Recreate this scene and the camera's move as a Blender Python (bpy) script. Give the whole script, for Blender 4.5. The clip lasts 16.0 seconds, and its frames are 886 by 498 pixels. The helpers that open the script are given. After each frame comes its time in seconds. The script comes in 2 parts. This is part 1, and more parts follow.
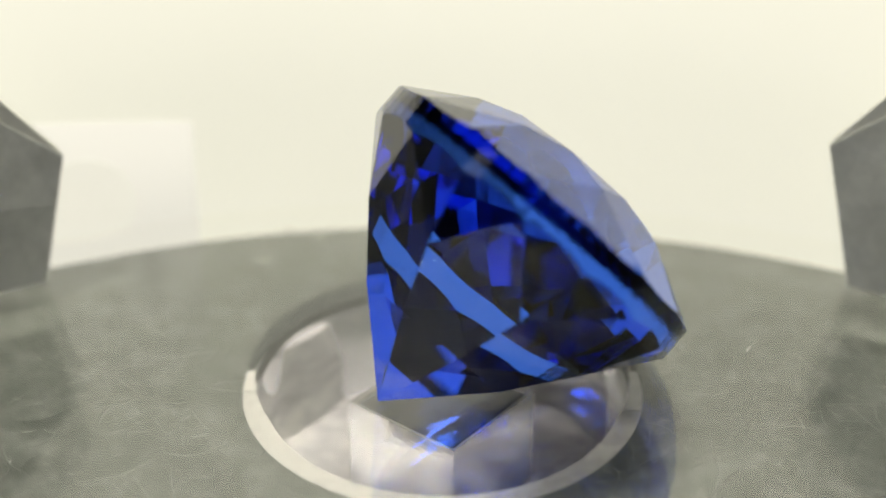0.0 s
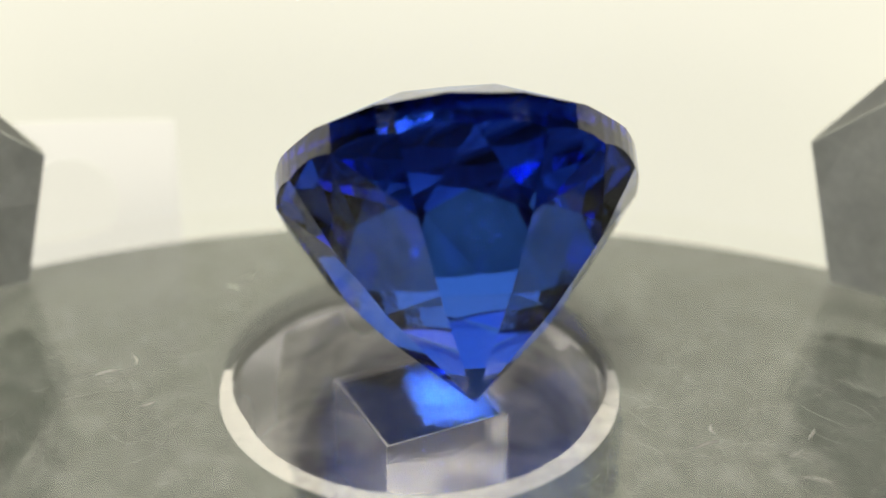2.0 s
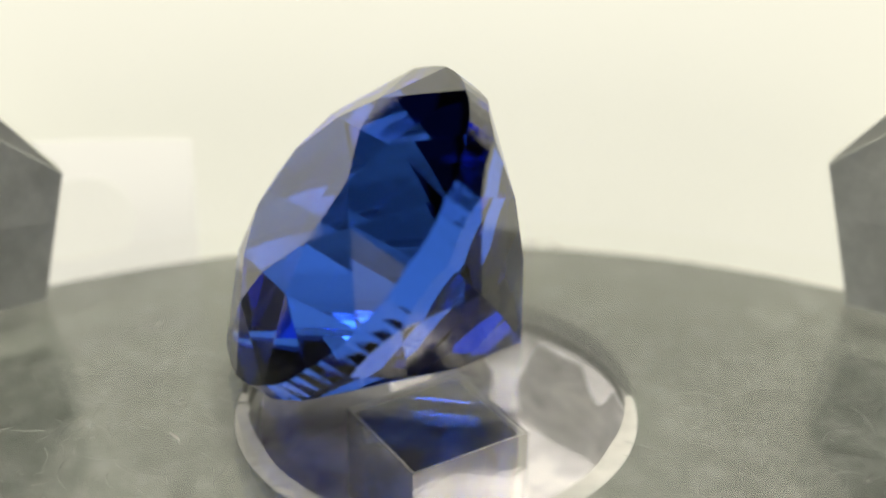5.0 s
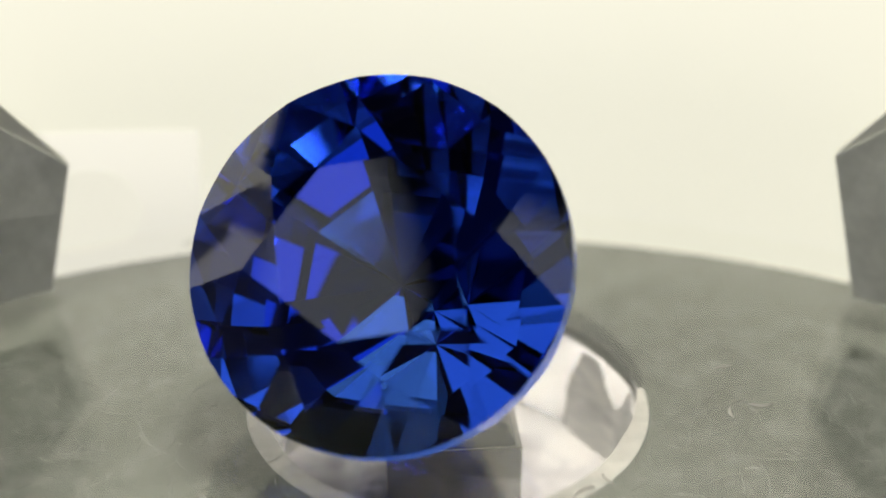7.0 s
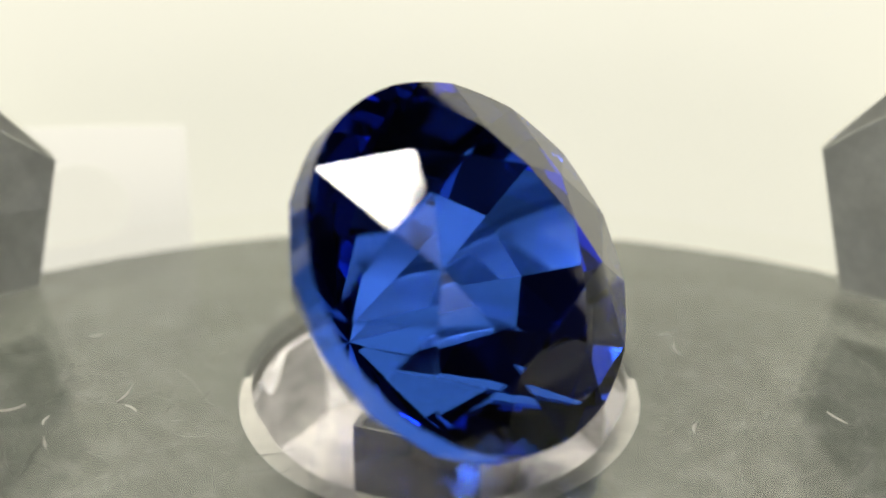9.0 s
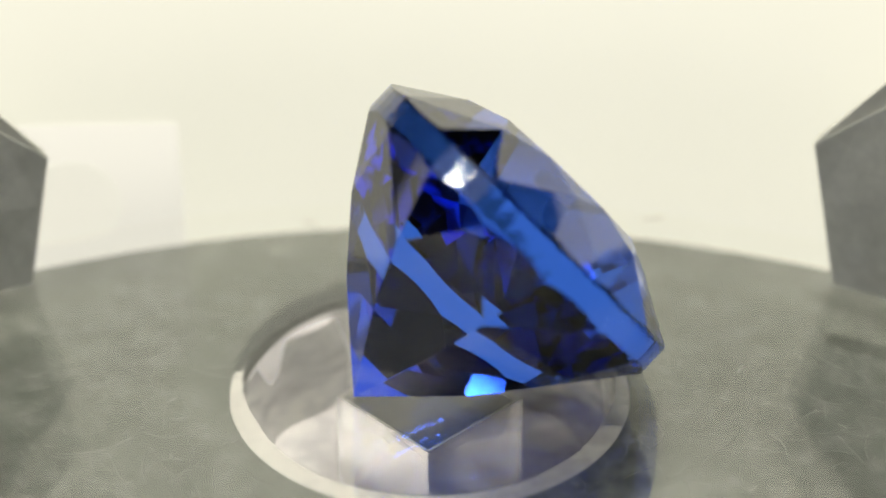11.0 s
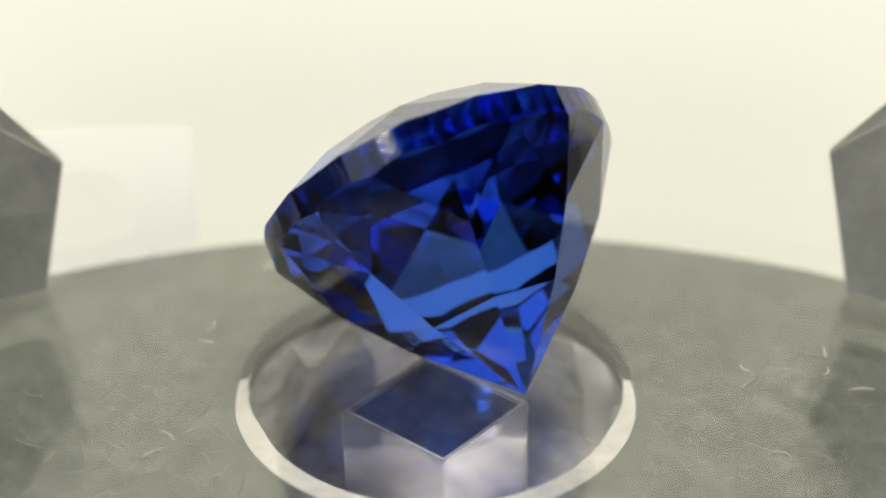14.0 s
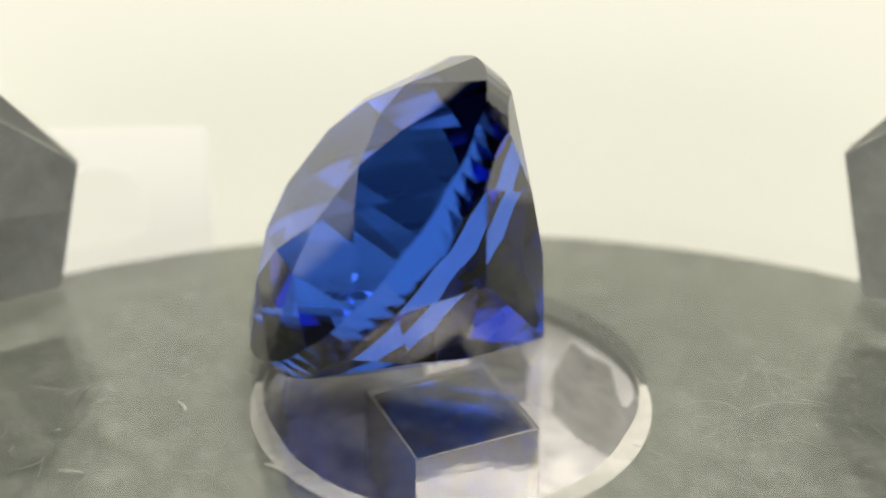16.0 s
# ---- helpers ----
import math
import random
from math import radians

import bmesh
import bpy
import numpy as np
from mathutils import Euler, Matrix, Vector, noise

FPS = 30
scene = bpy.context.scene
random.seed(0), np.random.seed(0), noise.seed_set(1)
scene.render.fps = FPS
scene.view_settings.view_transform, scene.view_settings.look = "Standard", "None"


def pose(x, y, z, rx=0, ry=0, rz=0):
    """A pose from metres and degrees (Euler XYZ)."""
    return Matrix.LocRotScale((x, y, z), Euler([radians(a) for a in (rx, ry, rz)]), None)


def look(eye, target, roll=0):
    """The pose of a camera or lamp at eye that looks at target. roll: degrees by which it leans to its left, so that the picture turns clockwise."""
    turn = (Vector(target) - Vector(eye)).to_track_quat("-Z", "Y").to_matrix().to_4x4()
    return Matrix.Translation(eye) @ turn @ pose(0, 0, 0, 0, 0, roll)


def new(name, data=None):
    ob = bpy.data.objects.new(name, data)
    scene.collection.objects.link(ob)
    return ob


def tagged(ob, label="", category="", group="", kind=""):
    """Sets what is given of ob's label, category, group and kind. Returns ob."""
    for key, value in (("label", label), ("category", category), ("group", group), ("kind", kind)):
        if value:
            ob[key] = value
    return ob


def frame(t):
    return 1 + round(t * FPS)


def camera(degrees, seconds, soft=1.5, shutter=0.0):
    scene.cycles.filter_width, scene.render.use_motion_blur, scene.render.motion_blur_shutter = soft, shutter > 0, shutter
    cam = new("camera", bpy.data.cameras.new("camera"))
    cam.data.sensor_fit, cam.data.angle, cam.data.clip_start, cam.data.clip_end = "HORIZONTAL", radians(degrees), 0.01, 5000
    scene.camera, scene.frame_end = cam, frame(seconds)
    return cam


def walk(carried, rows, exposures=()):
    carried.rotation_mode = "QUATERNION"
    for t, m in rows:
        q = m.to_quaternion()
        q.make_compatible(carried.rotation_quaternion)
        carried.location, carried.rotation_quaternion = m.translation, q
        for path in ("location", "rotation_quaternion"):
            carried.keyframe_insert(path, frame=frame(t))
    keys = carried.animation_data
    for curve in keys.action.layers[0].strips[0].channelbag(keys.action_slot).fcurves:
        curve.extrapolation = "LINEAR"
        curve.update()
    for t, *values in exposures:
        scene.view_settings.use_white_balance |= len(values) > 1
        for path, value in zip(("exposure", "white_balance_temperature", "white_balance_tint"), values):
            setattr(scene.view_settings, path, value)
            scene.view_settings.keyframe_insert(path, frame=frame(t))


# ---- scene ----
R = 0.0065                       # radius of the clear stand: all plan numbers are multiples of it
LENS = math.degrees(2 * math.atan(784 / 3000))
cam = camera(LENS, 16.0, soft=2.0)
cam.data.dof.use_dof, cam.data.dof.focus_distance, cam.data.dof.aperture_fstop = True, 8.1 * R, 33
# seconds, sway of the hand-held camera: degrees to the left, degrees up, shift to the right
SWAY = [(0, 0.019, -0.006, -0.009), (0.5, -0.12, 0.011, 0.007), (1, -0.296, -0.089, 0.023), (1.5, -0.367, -0.125, 0.024),
        (2, -0.356, -0.074, 0.032), (2.5, -0.305, 0.178, 0.03), (3, -0.254, 0.349, 0.027), (4.2, -0.016, 0.519, 0.021),
        (5.5, 0.219, 0.62, 0.014), (6, 0.229, 0.561, 0.012), (6.5, 0.324, 0.547, 0), (7, 0.31, 0.319, 0.005),
        (7.5, 0.21, 0.196, 0.01), (8, 0.049, 0.154, 0.016), (8.5, -0.107, 0.145, 0.009), (9, -0.154, 0.118, 0.005),
        (10.2, -0.385, 0.039, -0.003), (11.5, -0.58, -0.052, -0.012), (12, -0.641, -0.127, -0.015), (12.5, -0.654, -0.139, -0.013),
        (13, -0.452, 0.015, -0.01), (13.5, -0.202, 0.102, -0.016), (14, -0.084, 0.211, -0.022), (14.5, -0.029, 0.241, -0.019),
        (15, 0.071, 0.277, -0.027), (15.5, 0.278, 0.345, -0.036), (16, 0.305, 0.232, -0.044)]
walk(cam, [(t, pose(x * R, -7.206 * R, 4.487 * R, 90 - 28.31 + u, 0, -.03 + l) @ pose(0, 0, 0, 0, 0, .236)) for t, l, u, x in SWAY])

# ---- light ----
world = bpy.data.worlds.new("world")
scene.world = world
world.use_nodes = True
world.node_tree.nodes["Background"].inputs[0].default_value = (.9, .93, 1, 1)
world.node_tree.nodes["Background"].inputs[1].default_value = .12
scene.view_settings.exposure = 0.0


def area(name, at, target, size, watts, colour):
    d = bpy.data.lights.new(name, "AREA")
    d.shape, d.size, d.energy, d.color = "DISK", size * R, watts, colour
    ob = new(name, d)
    ob.matrix_world = look([c * R for c in at], [c * R for c in target])
    return ob


area("lamp_above", (.7, .5, 13), (0, 0, 0), 3.0, .042, (.97, .93, .87))
# two unseen soft fills, added for the room brightness the stone reflects
area("fill_lamp_west", (-13, -9, 12), (0, 0, 0), 14, .014, (.9, .95, 1))
area("fill_lamp_east", (11, -6.5, 13.5), (0, 0, 0), 10, .0075, (.9, .95, 1))
area("lamp_front", (-7, -5.2, 9.9), (-.3, -.4, 1.2), 1.0, .014, (1, .96, .9))
area("lamp_front_east", (7.2, -4.2, 9.9), (0, -.4, 1.2), .7, .0012, (1, .96, .93))


# ---- materials ----
def nodes_of(name):
    m = bpy.data.materials.new(name)
    m.use_nodes = True
    return m, m.node_tree, m.node_tree.nodes["Principled BSDF"]


def noise_on(nt, scale, detail=4, rough=.55, distortion=0, vec=None):
    n = nt.nodes.new("ShaderNodeTexNoise")
    n.inputs["Scale"].default_value, n.inputs["Detail"].default_value = scale, detail
    n.inputs["Roughness"].default_value, n.inputs["Distortion"].default_value = rough, distortion
    if vec:
        nt.links.new(vec, n.inputs["Vector"])
    return n


def ramp_on(nt, fac, stops):
    r = nt.nodes.new("ShaderNodeValToRGB")
    e = r.color_ramp.elements
    e[0].position, e[0].color = stops[0][0], (*stops[0][1], 1)
    e[1].position, e[1].color = stops[-1][0], (*stops[-1][1], 1)
    for p, c in stops[1:-1]:
        k = e.new(p)
        k.color = (*c, 1)
    nt.links.new(fac, r.inputs[0])
    return r


def surface(name, stops, scale, rough=.5, metal=0.0, bump=0.0, bump_scale=None, spec=.5, rough_var=.0):
    """A surface whose colour drifts at two scales, with fine relief. scale: per stand radius."""
    m, nt, b = nodes_of(name)
    tc = nt.nodes.new("ShaderNodeTexCoord")
    big = noise_on(nt, scale / R, 5, .6, .4, tc.outputs["Object"])
    fine = noise_on(nt, (bump_scale or scale * 14) / R, 6, .65, 0, tc.outputs["Object"])
    mix = nt.nodes.new("ShaderNodeMix")
    mix.inputs[0].default_value = .35
    nt.links.new(big.outputs[0], mix.inputs[2])
    nt.links.new(fine.outputs[0], mix.inputs[3])
    r = ramp_on(nt, mix.outputs[0], stops)
    nt.links.new(r.outputs[0], b.inputs["Base Color"])
    b.inputs["Metallic"].default_value, b.inputs["Specular IOR Level"].default_value = metal, spec
    mr = nt.nodes.new("ShaderNodeMapRange")
    mr.inputs["From Min"].default_value, mr.inputs["From Max"].default_value = .3, .7
    mr.inputs["To Min"].default_value, mr.inputs["To Max"].default_value = rough - rough_var, rough + rough_var
    nt.links.new(fine.outputs[0], mr.inputs["Value"])
    nt.links.new(mr.outputs[0], b.inputs["Roughness"])
    if bump:
        bp = nt.nodes.new("ShaderNodeBump")
        bp.inputs["Strength"].default_value, bp.inputs["Distance"].default_value = bump, .02 * R
        nt.links.new(fine.outputs[0], bp.inputs["Height"])
        nt.links.new(bp.outputs[0], b.inputs["Normal"])
    return m


def clear(name, colour, ior, rough=0.0, grain=0.0):
    m, nt, b = nodes_of(name)
    b.inputs["Base Color"].default_value = (*colour, 1)
    b.inputs["Transmission Weight"].default_value, b.inputs["IOR"].default_value = 1, ior
    b.inputs["Roughness"].default_value = rough
    if grain:
        tc = nt.nodes.new("ShaderNodeTexCoord")
        n = noise_on(nt, 9 / R, 5, .6, 0, tc.outputs["Object"])
        bp = nt.nodes.new("ShaderNodeBump")
        bp.inputs["Strength"].default_value, bp.inputs["Distance"].default_value = grain, .01 * R
        nt.links.new(n.outputs[0], bp.inputs["Height"])
        nt.links.new(bp.outputs[0], b.inputs["Normal"])
    return m


PLATE = surface("scuffed_grey_plate", [(.36, (.05, .055, .041)), (.5, (.082, .088, .07)), (.64, (.15, .156, .133))], 6.5, .35, 0, 0, 22, .5, .08)
# shade behind the hub, put in as a near-black colour
SHADE = surface("painted_hub_shade", [(.3, (.006, .007, .005)), (.7, (.02, .021, .017))], 2, .6)
PANEL = surface("grey_panel_paint", [(.34, (.46, .47, .41)), (.5, (.55, .56, .49)), (.66, (.65, .66, .58))], 3.2, .5, 0, .05, 16)


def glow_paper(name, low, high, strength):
    """Paper with a glow of its own added to brighten it: soft and slightly uneven."""
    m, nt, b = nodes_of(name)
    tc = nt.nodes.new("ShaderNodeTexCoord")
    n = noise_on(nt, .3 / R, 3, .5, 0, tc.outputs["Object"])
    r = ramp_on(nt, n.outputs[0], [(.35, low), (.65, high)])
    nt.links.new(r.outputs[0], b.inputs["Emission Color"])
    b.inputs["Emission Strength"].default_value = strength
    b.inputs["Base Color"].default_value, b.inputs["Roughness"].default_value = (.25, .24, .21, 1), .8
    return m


SELF_LIT = glow_paper("self_lit_cream_paper", (.885, .86, .70), (.91, .885, .725), .89)
SELF_LIT_CARD = glow_paper("self_lit_pale_card", (.86, .83, .715), (.88, .85, .735), .85)
SELF_LIT_SPOT = glow_paper("self_lit_cream_spot", (.875, .845, .715), (.895, .865, .73), .87)
LIT_EDGE = surface("grey_edge_painted_lit", [(.3, (.55, .55, .48)), (.7, (.66, .66, .58))], 1.6, .6)
# tone of the added box, kept dim to darken reflections in the stone
DIM_BOX = surface("dim_box_tone", [(.3, (.12, .12, .13)), (.7, (.18, .18, .19))], .3, .7)
TABLE = surface("dark_table", [(.3, (.05, .05, .05)), (.7, (.08, .08, .08))], .4, .5)
SPINDLE = surface("dark_spindle", [(.36, (.012, .012, .014)), (.5, (.03, .029, .03)), (.64, (.10, .097, .095))], 7, .55, 0, .2)
# bright and dim streaks in this colour stand for reflections inside the hub
STREAKED_SLEEVE = surface("pale_sleeve_light_streaks", [(.38, (.3, .29, .29)), (.46, (.55, .53, .53)), (.53, (.7, .68, .67)), (.6, (.93, .9, .85))], 1.9, .25, 0, 0, 7)
RIM = surface("cream_lip_and_glint", [(.36, (.3, .29, .255)), (.5, (.44, .425, .375)), (.64, (.6, .58, .51))], 1.3, .3)
FIBRE = surface("pale_lint", [(.3, (.55, .53, .45)), (.7, (.7, .68, .6))], 6, .8)
HAZE = surface("grey_haze_streak", [(.3, (.10, .106, .088)), (.7, (.24, .246, .215))], 6, .6)
SCUFF = surface("pale_scuff", [(.3, (.22, .225, .195)), (.7, (.56, .56, .5))], 6, .6)
ACRYLIC = clear("clear_acrylic", (.98, .97, .975), 1.49, .0, .2)
SHEET_CLEAR = clear("clear_sheet_acrylic", (.95, .955, .94), 1.49)


def gem_glass(name, rough, grain, ior=1.77):
    """Blue stone: tinted where light passes in and out, and again at each turn inside."""
    m = bpy.data.materials.new(name)
    m.use_nodes = True
    nt = m.node_tree
    nt.nodes.remove(nt.nodes["Principled BSDF"])
    fr = nt.nodes.new("ShaderNodeFresnel")
    fr.inputs["IOR"].default_value = ior
    inner = nt.nodes.new("ShaderNodeBsdfRefraction")
    inner.inputs["Color"].default_value = (.21, .40, .92, 1)
    inner.inputs["IOR"].default_value, inner.inputs["Roughness"].default_value = 1.77, rough
    gloss = nt.nodes.new("ShaderNodeBsdfGlossy")
    gloss.inputs["Roughness"].default_value = rough
    r = ramp_on(nt, fr.outputs[0], [(.7, (1, 1, 1)), (.98, (.38, .52, .97))])
    nt.links.new(r.outputs[0], gloss.inputs["Color"])
    mix = nt.nodes.new("ShaderNodeMixShader")
    nt.links.new(fr.outputs[0], mix.inputs[0])
    nt.links.new(inner.outputs[0], mix.inputs[1])
    nt.links.new(gloss.outputs[0], mix.inputs[2])
    nt.links.new(mix.outputs[0], nt.nodes["Material Output"].inputs["Surface"])
    if grain:
        tc = nt.nodes.new("ShaderNodeTexCoord")
        n = noise_on(nt, 34 / R, 3, .5, 0, tc.outputs["Object"])
        bp = nt.nodes.new("ShaderNodeBump")
        bp.inputs["Strength"].default_value, bp.inputs["Distance"].default_value = grain, .008 * R
        nt.links.new(n.outputs[0], bp.inputs["Height"])
        for b in (inner, gloss, fr):
            nt.links.new(bp.outputs[0], b.inputs["Normal"])
    return m


STONE = gem_glass("blue_stone", 0.0, 0.0)
GIRDLE = gem_glass("blue_stone_girdle", .03, .12)


# ---- building helpers ----
def mesh_of(name, bm, mat, smooth=False):
    me = bpy.data.meshes.new(name)
    bm.normal_update()
    bm.to_mesh(me)
    bm.free()
    me.materials.append(mat)
    if smooth:
        for p in me.polygons:
            p.use_smooth = True
    return me


def part(name, bm, mat, parent, label="", smooth=False):
    ob = new(name, mesh_of(name, bm, mat, smooth))
    ob.parent = parent
    return tagged(ob, label)


def lathe(bm, profile, n=128, flip=False, flute=lambda a: 1.0):
    """Turns (radius, height) points round z; a radius of 0 closes the end."""
    rings = []
    for r, z in profile:
        if r == 0:
            rings.append([bm.verts.new((0, 0, z * R))])
        else:
            turns = [2 * math.pi * i / n for i in range(n)]
            rings.append([bm.verts.new((r * flute(a) * R * math.cos(a), r * flute(a) * R * math.sin(a), z * R)) for a in turns])
    for a, b in zip(rings, rings[1:]):
        for i in range(n):
            j = (i + 1) % n
            vs = [a[i], a[j], b[j], b[i]] if len(a) > 1 and len(b) > 1 else ([a[0], b[j], b[i]] if len(a) == 1 else [a[i], a[j], b[0]])
            bm.faces.new(vs[::-1] if flip else vs)
    return bm


# ---- setting ----
WALL_Y, WALL_R = -3.37, 5.09      # the curved paper wall: its centre line and radius
STAND_R = 4.765                   # the side panels stand on the sheet, in front of it


def on_wall(angle, z, r):
    """angle: degrees from straight back, positive to the right."""
    a = math.radians(angle)
    return Vector((r * math.sin(a) * R, (WALL_Y + r * math.cos(a)) * R, z * R))


def curved_sheet(bm, a0, a1, bottom, top, r0, r1, n=48):
    """A bent sheet between two radii; bottom and top are functions of the angle."""
    cols = []
    for i in range(n + 1):
        a = a0 + (a1 - a0) * i / n
        cols.append([bm.verts.new(on_wall(a, z, r)) for r, z in ((r0, bottom(a)), (r0, top(a)), (r1, top(a)), (r1, bottom(a)))])
    for c, d in zip(cols, cols[1:]):
        for k in range(4):
            bm.faces.new((c[k], c[(k + 1) % 4], d[(k + 1) % 4], d[k]))
    bm.faces.new(cols[0])
    bm.faces.new(cols[-1][::-1])
    bmesh.ops.recalc_face_normals(bm, faces=bm.faces)
    return bm


# no lamp stands behind the paper; its brightness is added emission
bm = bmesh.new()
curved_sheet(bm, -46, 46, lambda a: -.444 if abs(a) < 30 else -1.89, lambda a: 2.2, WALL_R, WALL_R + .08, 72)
wall = tagged(new("wall_back", mesh_of("wall_back", bm, SELF_LIT, True)), "curved self-lit cream paper backdrop around the turntable", "backdrop", kind="structure")

bm = bmesh.new()
bmesh.ops.create_grid(bm, x_segments=2, y_segments=2, size=60 * R)
bmesh.ops.translate(bm, verts=bm.verts, vec=(0, 0, -1.9 * R))
tagged(new("floor", mesh_of("floor", bm, TABLE)), "dark table top under the turntable", "table top", kind="structure")


def enclosure():
    """An unseen plain box added to close the place; its tones set what the stone reflects."""
    s, h = 24 * R, 20 * R
    for name, (cx, cy, cz), (sx, sy, sz), mat in (
            ("box_wall_north", (0, s, 0), (s, .3 * R, h), TABLE), ("box_wall_south", (0, -s, 0), (s, .3 * R, h), DIM_BOX),
            ("box_wall_east", (s, 0, 0), (.3 * R, s, h), DIM_BOX), ("box_wall_west", (-s, 0, 0), (.3 * R, s, h), PANEL),
            ("box_top", (0, 0, h), (s, s, .3 * R), DIM_BOX)):
        b = bmesh.new()
        bmesh.ops.create_cube(b, size=2)
        bmesh.ops.scale(b, verts=b.verts, vec=(sx, sy, sz))
        bmesh.ops.translate(b, verts=b.verts, vec=(cx, cy, cz))
        tagged(new(name, mesh_of(name, b, mat)), kind="structure")


enclosure()


def side_panel(sign, foot, tip, tip_z, out, out_z):
    """A grey upright panel in front of the paper; its free edge leans and its top climbs outwards."""
    obs = tagged(new("side_panel"), "matt grey upright side panel with a slanted top", "panel", "panels beside the turntable")
    b = bmesh.new()
    def front(z):
        return foot + (tip - foot) * z / tip_z
    slope = (out_z - tip_z) / (out - tip)
    prof = [(foot, 0), (tip, tip_z), (out, out_z), (out + 9, out_z + slope * 9), (out + 10, out_z + slope * 9), (out + 10, 0)]
    for r in (STAND_R - .14, STAND_R - .02):
        vs = []
        for (a, z), (a2, z2) in zip(prof, prof[1:] + prof[:1]):
            for k in range(8):
                f = k / 8
                vs.append(b.verts.new(on_wall(sign * (a + (a2 - a) * f), z + (z2 - z) * f, r)))
        b.faces.new(vs)
    b.verts.ensure_lookup_table()
    n = len(b.verts) // 2
    for i in range(n):
        j = (i + 1) % n
        b.faces.new((b.verts[i], b.verts[j], b.verts[n + j], b.verts[n + i]))
    bmesh.ops.recalc_face_normals(b, faces=b.faces)
    bmesh.ops.triangulate(b, faces=[f for f in b.faces if len(f.verts) > 4])
    part("board", b, PANEL, obs)
    # top face: light from above is put into its paler grey
    b = bmesh.new()
    rows = []
    for k in range(9):
        f = k / 8
        a, z = tip + (out + 12 - tip) * f, tip_z + slope * (out + 12 - tip) * f
        rows.append([b.verts.new(on_wall(sign * a, zz, r)) for r, zz in ((STAND_R - .12, z), (STAND_R - .12, z + .005 + .5 * f), (STAND_R - .03, z + .005 + .5 * f), (STAND_R - .03, z))])
    for c, d in zip(rows, rows[1:]):
        for k in range(4):
            b.faces.new((c[k], c[(k + 1) % 4], d[(k + 1) % 4], d[k]))
    b.faces.new(rows[0])
    b.faces.new(rows[-1][::-1])
    bmesh.ops.recalc_face_normals(b, faces=b.faces)
    part("edge_strip", b, LIT_EDGE, obs, "slanted top edge, painted paler as if lit from above")
    return obs


side_panel(-1, 27.5, 25.5, .71, 28.9, .94)
side_panel(1, 27.9, 25.6, .79, 28.8, 1.0)

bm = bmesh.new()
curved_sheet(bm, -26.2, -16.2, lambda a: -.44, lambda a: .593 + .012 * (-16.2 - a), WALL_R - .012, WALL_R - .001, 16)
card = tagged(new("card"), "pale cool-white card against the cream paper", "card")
part("sheet", bm, SELF_LIT_CARD, card, smooth=True)
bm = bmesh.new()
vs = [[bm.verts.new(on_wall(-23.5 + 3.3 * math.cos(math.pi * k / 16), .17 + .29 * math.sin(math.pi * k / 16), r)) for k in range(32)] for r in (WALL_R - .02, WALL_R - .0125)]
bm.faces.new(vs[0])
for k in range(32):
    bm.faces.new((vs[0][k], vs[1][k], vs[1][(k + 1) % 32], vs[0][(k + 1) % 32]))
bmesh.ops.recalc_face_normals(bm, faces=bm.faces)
part("spot", bm, SELF_LIT_SPOT, card, "round cream spot")

# ---- turntable ----
turntable = tagged(new("turntable"), "scuffed clear turntable disc with a grey backing", "turntable")
SHEET = .44                      # thickness of the clear sheet


def clear_part(name, b, mat, parent, label="", smooth=False):
    ob = part(name, b, mat, parent, label, smooth)
    ob.visible_shadow = False
    return ob


clear_part("clear_sheet", lathe(bmesh.new(), [(0, -SHEET), (2.8, -SHEET), (2.8, -.02), (2.78, 0), (0, 0)], 160), SHEET_CLEAR, turntable, "clear acrylic sheet with fine scratches")
part("backing", lathe(bmesh.new(), [(1.011, -.6), (2.8, -.6), (2.8, -.445), (1.011, -.445), (1.011, -.6)], 160), PLATE, turntable, "mottled grey backing")
part("hub_sleeve", lathe(bmesh.new(), [(0, -1.9), (1.18, -1.9), (1.18, -.61), (1.032, -.61), (1.0, -1.2), (1.0, -1.75), (0, -1.75)], 144, flute=lambda a: 1 + .05 * math.sin(7 * a) * math.sin(3 * a + 1) - .05), STREAKED_SLEEVE, turntable, "pale sleeve with light streaks in its colour")

# ---- clear hub under the sheet ----
stand = tagged(new("acrylic_hub"), "clear acrylic cylinder hub with a square socket", "hub")


def box_void(b, half, z0, z1):
    vs = []
    for z in (z0, z1):
        for k in range(4):
            a = math.radians(45 + 90 * k)
            vs.append(b.verts.new((half * math.sqrt(2) * R * math.cos(a), half * math.sqrt(2) * R * math.sin(a), z * R)))
    for k in range(4):
        b.faces.new((vs[k], vs[4 + k], vs[4 + (k + 1) % 4], vs[(k + 1) % 4]))
    b.faces.new(vs[:4])
    b.faces.new(vs[7:3:-1])
    return b


clear_part("cylinder", box_void(lathe(bmesh.new(), [(0, -1.74), (.972, -1.74), (.972, -.54), (.955, -.485), (0, -.485)], 192, flute=lambda a: 1 + .007 * math.sin(5 * a + .6) + .004 * math.sin(9 * a) - .004), .335, -1.7, -.53), ACRYLIC, stand)

bm = bmesh.new()
bmesh.ops.create_cube(bm, size=1)
bmesh.ops.scale(bm, verts=bm.verts, vec=(.62 * R, .62 * R, 1.15 * R))
bmesh.ops.translate(bm, verts=bm.verts, vec=(0, 0, -1.123 * R))
bmesh.ops.bevel(bm, geom=bm.edges[:], offset=.012 * R, segments=2, affect="EDGES")
part("square_core", bm, SPINDLE, stand, "dark mottled square core")
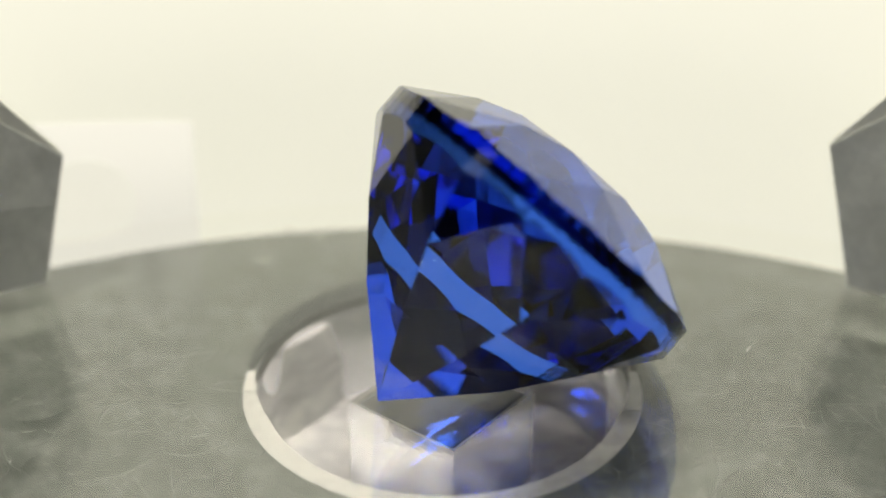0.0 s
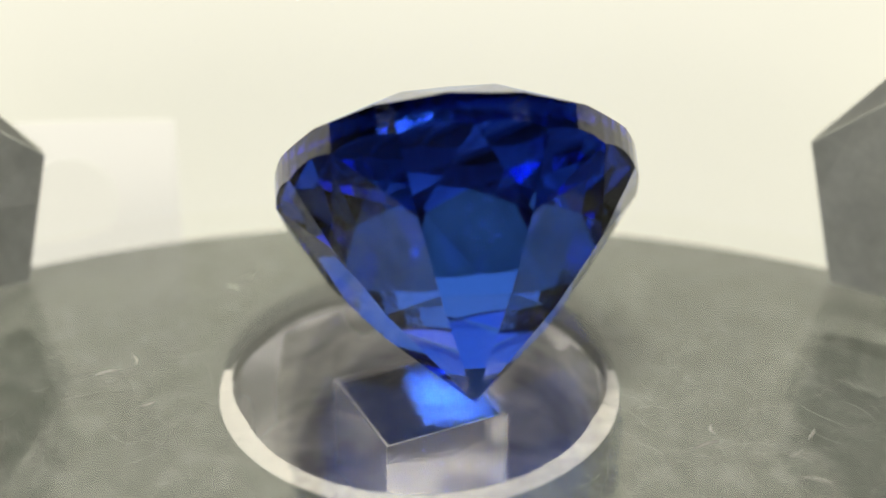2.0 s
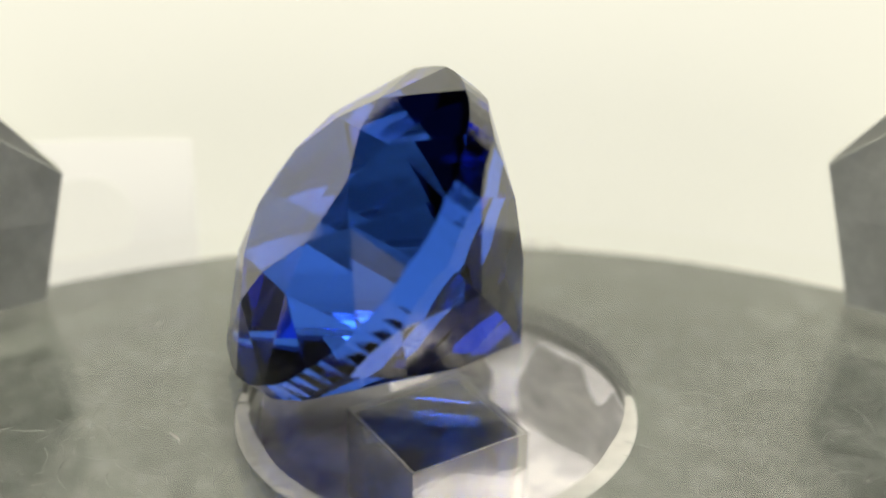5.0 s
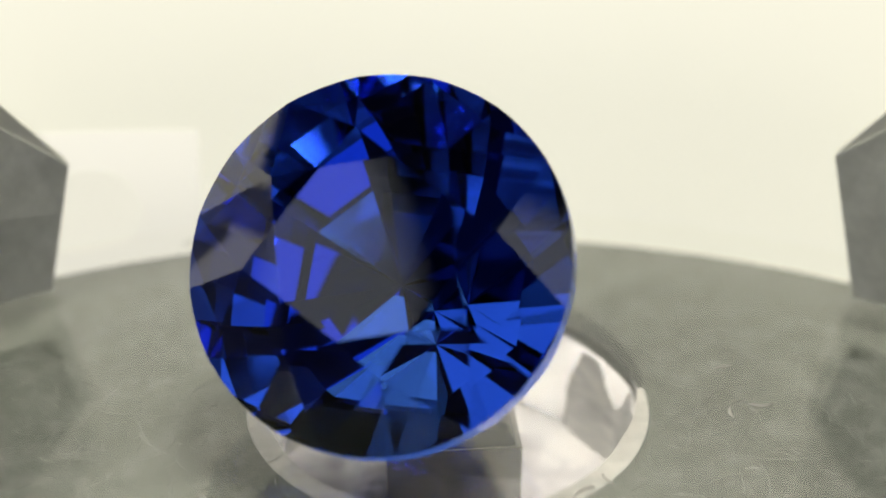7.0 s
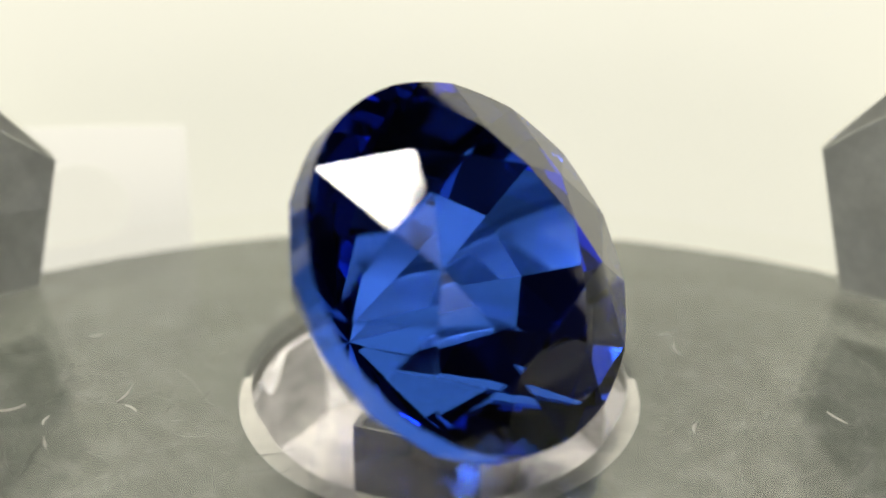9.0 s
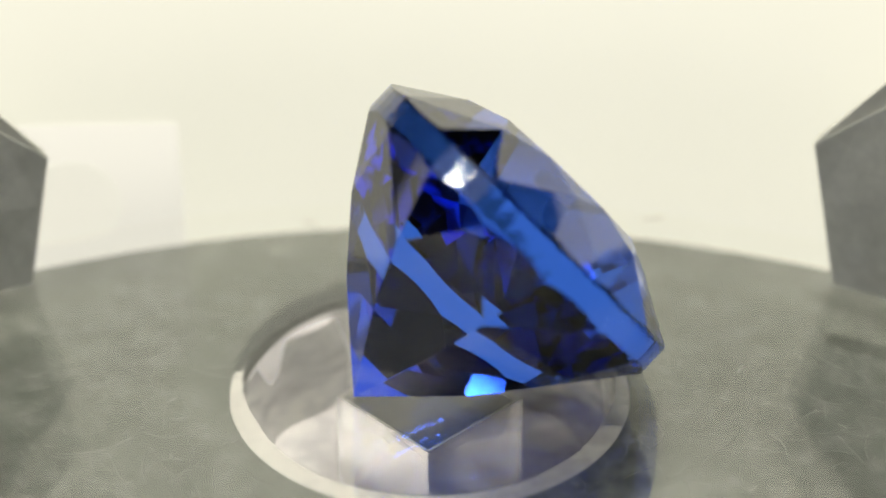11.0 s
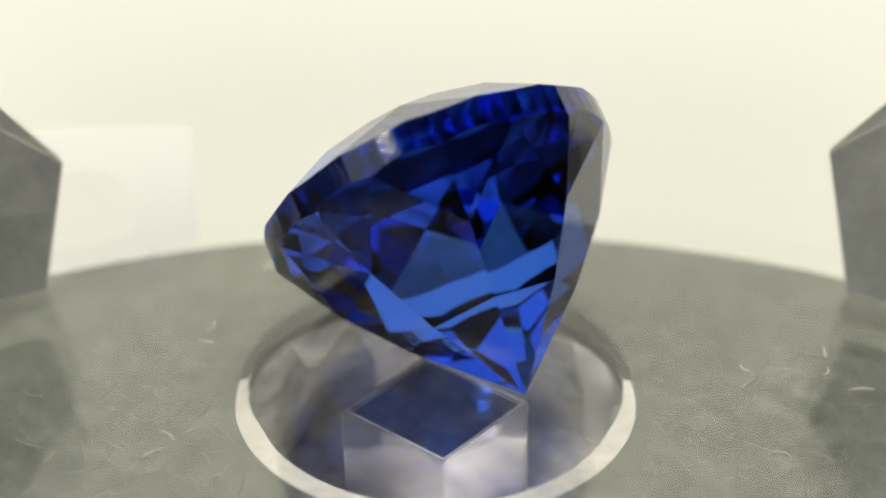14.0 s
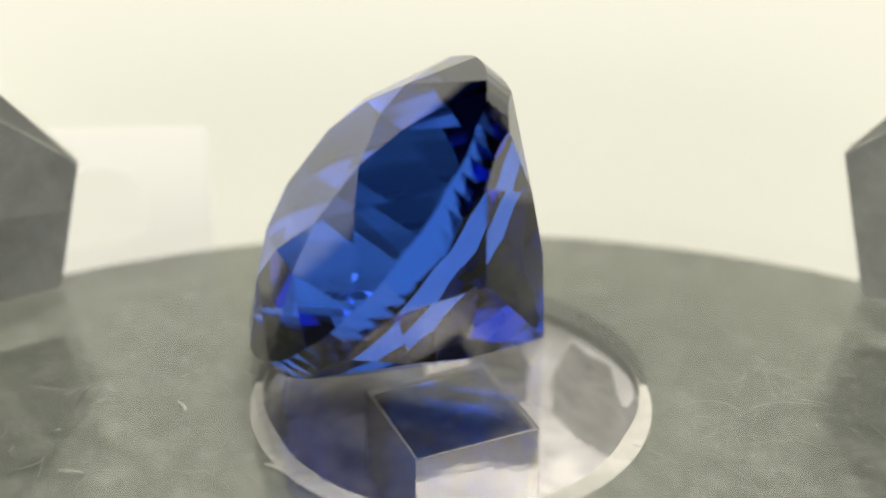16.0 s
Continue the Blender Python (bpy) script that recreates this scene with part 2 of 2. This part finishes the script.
# light caught along the socket's edge, put in as thin cream bars
bm = bmesh.new()
for k in range(4):
    arm = bmesh.ops.create_cube(bm, size=1)["verts"]
    bmesh.ops.scale(bm, verts=arm, vec=(.648 * R, .008 * R, .012 * R))
    bmesh.ops.transform(bm, verts=arm, matrix=Matrix.Rotation(k * math.pi / 2, 4, "Z") @ Matrix.Translation((0, .32 * R, -.542 * R)))
part("core_edge_glint", bm, RIM, stand, "pale bars painted as a glint round the top of the core")


def arc_band(a0, a1, inner, outer, z0, z1, n=72):
    """A flat bent band with thickness; inner and outer radii are functions of the angle in degrees."""
    b = bmesh.new()
    rows = []
    for i in range(n + 1):
        d = a0 + (a1 - a0) * i / n
        a = radians(d)
        rows.append([b.verts.new((r * R * math.cos(a), r * R * math.sin(a), z * R)) for r, z in
                     ((inner(d), z0), (outer(d), z0), (outer(d), z1), (inner(d), z1))])
    for p, q in zip(rows, rows[1:]):
        for k in range(4):
            b.faces.new((p[k], p[(k + 1) % 4], q[(k + 1) % 4], q[k]))
    b.faces.new(rows[0])
    b.faces.new(rows[-1][::-1])
    bmesh.ops.recalc_face_normals(b, faces=b.faces)
    return b


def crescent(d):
    """Brightness of the lip as a width: 1 in front, falling to 0 towards the ends behind."""
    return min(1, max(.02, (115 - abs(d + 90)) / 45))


def hub_lip_and_shade():
    """A cream lip kept to its bright front arc and shade painted behind the hub; it follows the hub but does not turn.
    """
    ob = tagged(new("hub_lip_and_shade"), "cream lip cut to its bright front, with painted shade behind the hub", "collar")
    # light on the lip is put into its width, facing the camera
    part("lip", arc_band(-205, 25, lambda d: 1.008 - .108 * crescent(d), lambda d: 1.008, -.475, -.4475, 96), RIM, ob, "pale cream lip, cut to its bright front arc")

    # outer edge of the shade, which is drawn as a thin dark band
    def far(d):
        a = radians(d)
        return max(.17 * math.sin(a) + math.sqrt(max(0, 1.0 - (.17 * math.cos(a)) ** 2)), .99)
    part("hub_shade", arc_band(8, 172, lambda d: .975, far, -.4455, -.4435), SHADE, ob, "painted shade behind the hub")
    return ob


collar = hub_lip_and_shade()

# ---- stone ----
stone = tagged(new("faceted_gemstone"), "deep blue faceted round gemstone lying on its pavilion", "gemstone")
G, CROWN, PAV, BAND = .903, .423, 1.037, .168
PAV_ROLL, CROWN_ROLL = .5, -6.6


def cut_stone():
    """A round blank cut by facet planes, in stand radii; the culet is at the origin and the table looks up."""
    b = bmesh.new()
    n = 64
    lo = [b.verts.new((G * math.cos(2 * math.pi * i / n), G * math.sin(2 * math.pi * i / n), -.3)) for i in range(n)]
    hi = [b.verts.new((v.co.x, v.co.y, 2.2)) for v in lo]
    b.faces.new(lo[::-1])
    b.faces.new(hi)
    for i in range(n):
        j = (i + 1) % n
        b.faces.new((lo[i], lo[j], hi[j], hi[i]))

    def cut(azimuth, slope, r, z, up):
        """A plane through the point at radius r and height z, that falls or climbs by slope degrees."""
        a, s = math.radians(azimuth), math.radians(slope)
        no = Vector((math.sin(s) * math.cos(a), math.sin(s) * math.sin(a), math.cos(s) if up else -math.cos(s)))
        co = Vector((r * math.cos(a), r * math.sin(a), z))
        got = bmesh.ops.bisect_plane(b, geom=b.verts[:] + b.edges[:] + b.faces[:], dist=1e-6, plane_co=co, plane_no=no, clear_outer=True)
        edges = [e for e in got["geom_cut"] if isinstance(e, bmesh.types.BMEdge)]
        if len(edges) > 2:
            bmesh.ops.contextual_create(b, geom=edges)

    top = PAV + CROWN
    for k in range(8):
        main = PAV_ROLL + 45 * k
        cut(main, 45, 0, 0, False)                               # round the culet
        cut(main, 51.75, G, PAV, False)                           # pavilion mains
        for side in (-11.25, 11.25):
            cut(main + side, 58.4, .981 * G, PAV, False)         # lower girdle facets
        kite = CROWN_ROLL + 45 * k
        cut(kite, 28.7, .438, top, True)                           # crown kites
        for side in (-11.25, 11.25):
            cut(kite + side, 32.6, .886, PAV + BAND, True)         # upper girdle facets
        cut(kite + 22.5, 17.4, .4047, top, True)                  # star facets
    cut(0, 0, 0, top, True)
    bmesh.ops.remove_doubles(b, verts=b.verts, dist=2e-4)
    edges = [e for e in b.edges if all(abs(f.normal.z) > .1 for f in e.link_faces) and e.calc_length() > .03 and min(v.co.z for v in e.verts) > PAV]
    bmesh.ops.bevel(b, geom=edges, offset=.0035, segments=1, affect="EDGES", clamp_overlap=True)
    bmesh.ops.recalc_face_normals(b, faces=b.faces)
    b.normal_update()
    return b


def build_stone():
    whole = cut_stone()
    for name, test, mat, label in (("table_facet", lambda z: z > .99, STONE, ""), ("crown", lambda z: .1 < z <= .99, STONE, ""),
                                   ("girdle", lambda z: -.1 <= z <= .1, GIRDLE, "finely frosted girdle band"), ("pavilion", lambda z: z < -.1, STONE, "")):
        b = whole.copy()
        b.normal_update()
        bmesh.ops.delete(b, geom=[f for f in b.faces if not test(f.normal.z)], context="FACES")
        bmesh.ops.scale(b, verts=b.verts, vec=(R, R, R))
        part(name, b, mat, stone, label)
    whole.free()


build_stone()

# ---- lint and scuffs on the disc ----
def fibre(b, x, y, heading, length, width, bend, z=.004):
    """A thin bent strand lying on the disc."""
    n = 5
    rows = []
    a = heading
    px, py = x, y
    for i in range(n + 1):
        w = width * (1 - abs(2 * i / n - 1) * .7)
        nx, ny = -math.sin(a), math.cos(a)
        rows.append([b.verts.new(((px + nx * w * s) * R, (py + ny * w * s) * R, (z + h) * R)) for s, h in ((-1, 0), (0, width), (1, 0))])
        px += math.cos(a) * length / n
        py += math.sin(a) * length / n
        a += bend / n
    for p, q in zip(rows, rows[1:]):
        b.faces.new((p[0], q[0], q[1], p[1]))
        b.faces.new((p[1], q[1], q[2], p[2]))
    return b


rng = random.Random(4)
LINT = [(1.53, 0.2), (1.4, 121.8), (1.23, 83.2), (1.8, 245.2), (2.02, 263.9), (1.48, 123.4), (1.41, 136.8), (1.95, 269.8), (1.52, 261.8), (1.2, 78.9), (1.97, 275.6), (1.56, 267.9), (1.9, 57.3), (1.36, 42.8)]
for r, a in LINT:
    x, y = r * math.cos(math.radians(a)), r * math.sin(math.radians(a))
    part("lint_fibre", fibre(bmesh.new(), x, y, rng.uniform(0, 6.28), rng.uniform(.07, .16), rng.uniform(.006, .01), rng.uniform(-1.6, 1.6)), FIBRE, turntable)
bm = bmesh.new()
for i in range(900):
    r, a = rng.uniform(1.06, 2.7), rng.uniform(0, 6.283)
    fibre(bm, r * math.cos(a), r * math.sin(a), rng.uniform(0, 6.28), rng.uniform(.015, .08), rng.uniform(.0008, .0024), rng.uniform(-1, 1), -.444)
tagged(part("wear", bm, SCUFF, turntable), kind="stuff")

bm = bmesh.new()
for i in range(800):
    r, a = rng.uniform(1.08, 2.7), rng.uniform(0, 6.283)
    fibre(bm, r * math.cos(a), r * math.sin(a), a + math.pi / 2 + rng.gauss(0, .7), rng.uniform(.06, .34), rng.uniform(.0012, .0042), rng.uniform(-1.8, 1.8), -.4445)
tagged(part("haze", bm, HAZE, turntable), kind="stuff")


# ---- what turns ----
SPIN = 32.03                     # degrees a second
CULET = .006                     # its height over the sheet


def motions():
    times = [i / 10 for i in range(161)]
    off = pose(.028 * R * math.cos(radians(73)), .028 * R * math.sin(radians(73)), 0)      # the hub runs a little out of true
    walk(turntable, [(t, pose(-.015 * R, 0, 0, 0, 0, SPIN * t) @ off) for t in times])
    # not turned, so that its painted shade stays on the far side
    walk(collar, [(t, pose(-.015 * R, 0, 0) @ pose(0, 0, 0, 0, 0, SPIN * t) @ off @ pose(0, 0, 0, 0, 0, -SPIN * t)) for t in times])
    walk(stand, [(t, pose(-.015 * R, 0, 0, 0, 0, SPIN * t) @ off @ pose(0, 0, 0, 0, 0, 51.6)) for t in times])
    lie = pose(0, 0, 0, 0, 49.24, 0)
    rows = []
    for t in times:
        c = math.radians(-124.92 + SPIN * t)
        rows.append((t, pose(-.02 * R + .517 * R * math.cos(c), .517 * R * math.sin(c), CULET * R, 0, 0, -328.57 + SPIN * t) @ lie))
    walk(stone, rows)


motions()
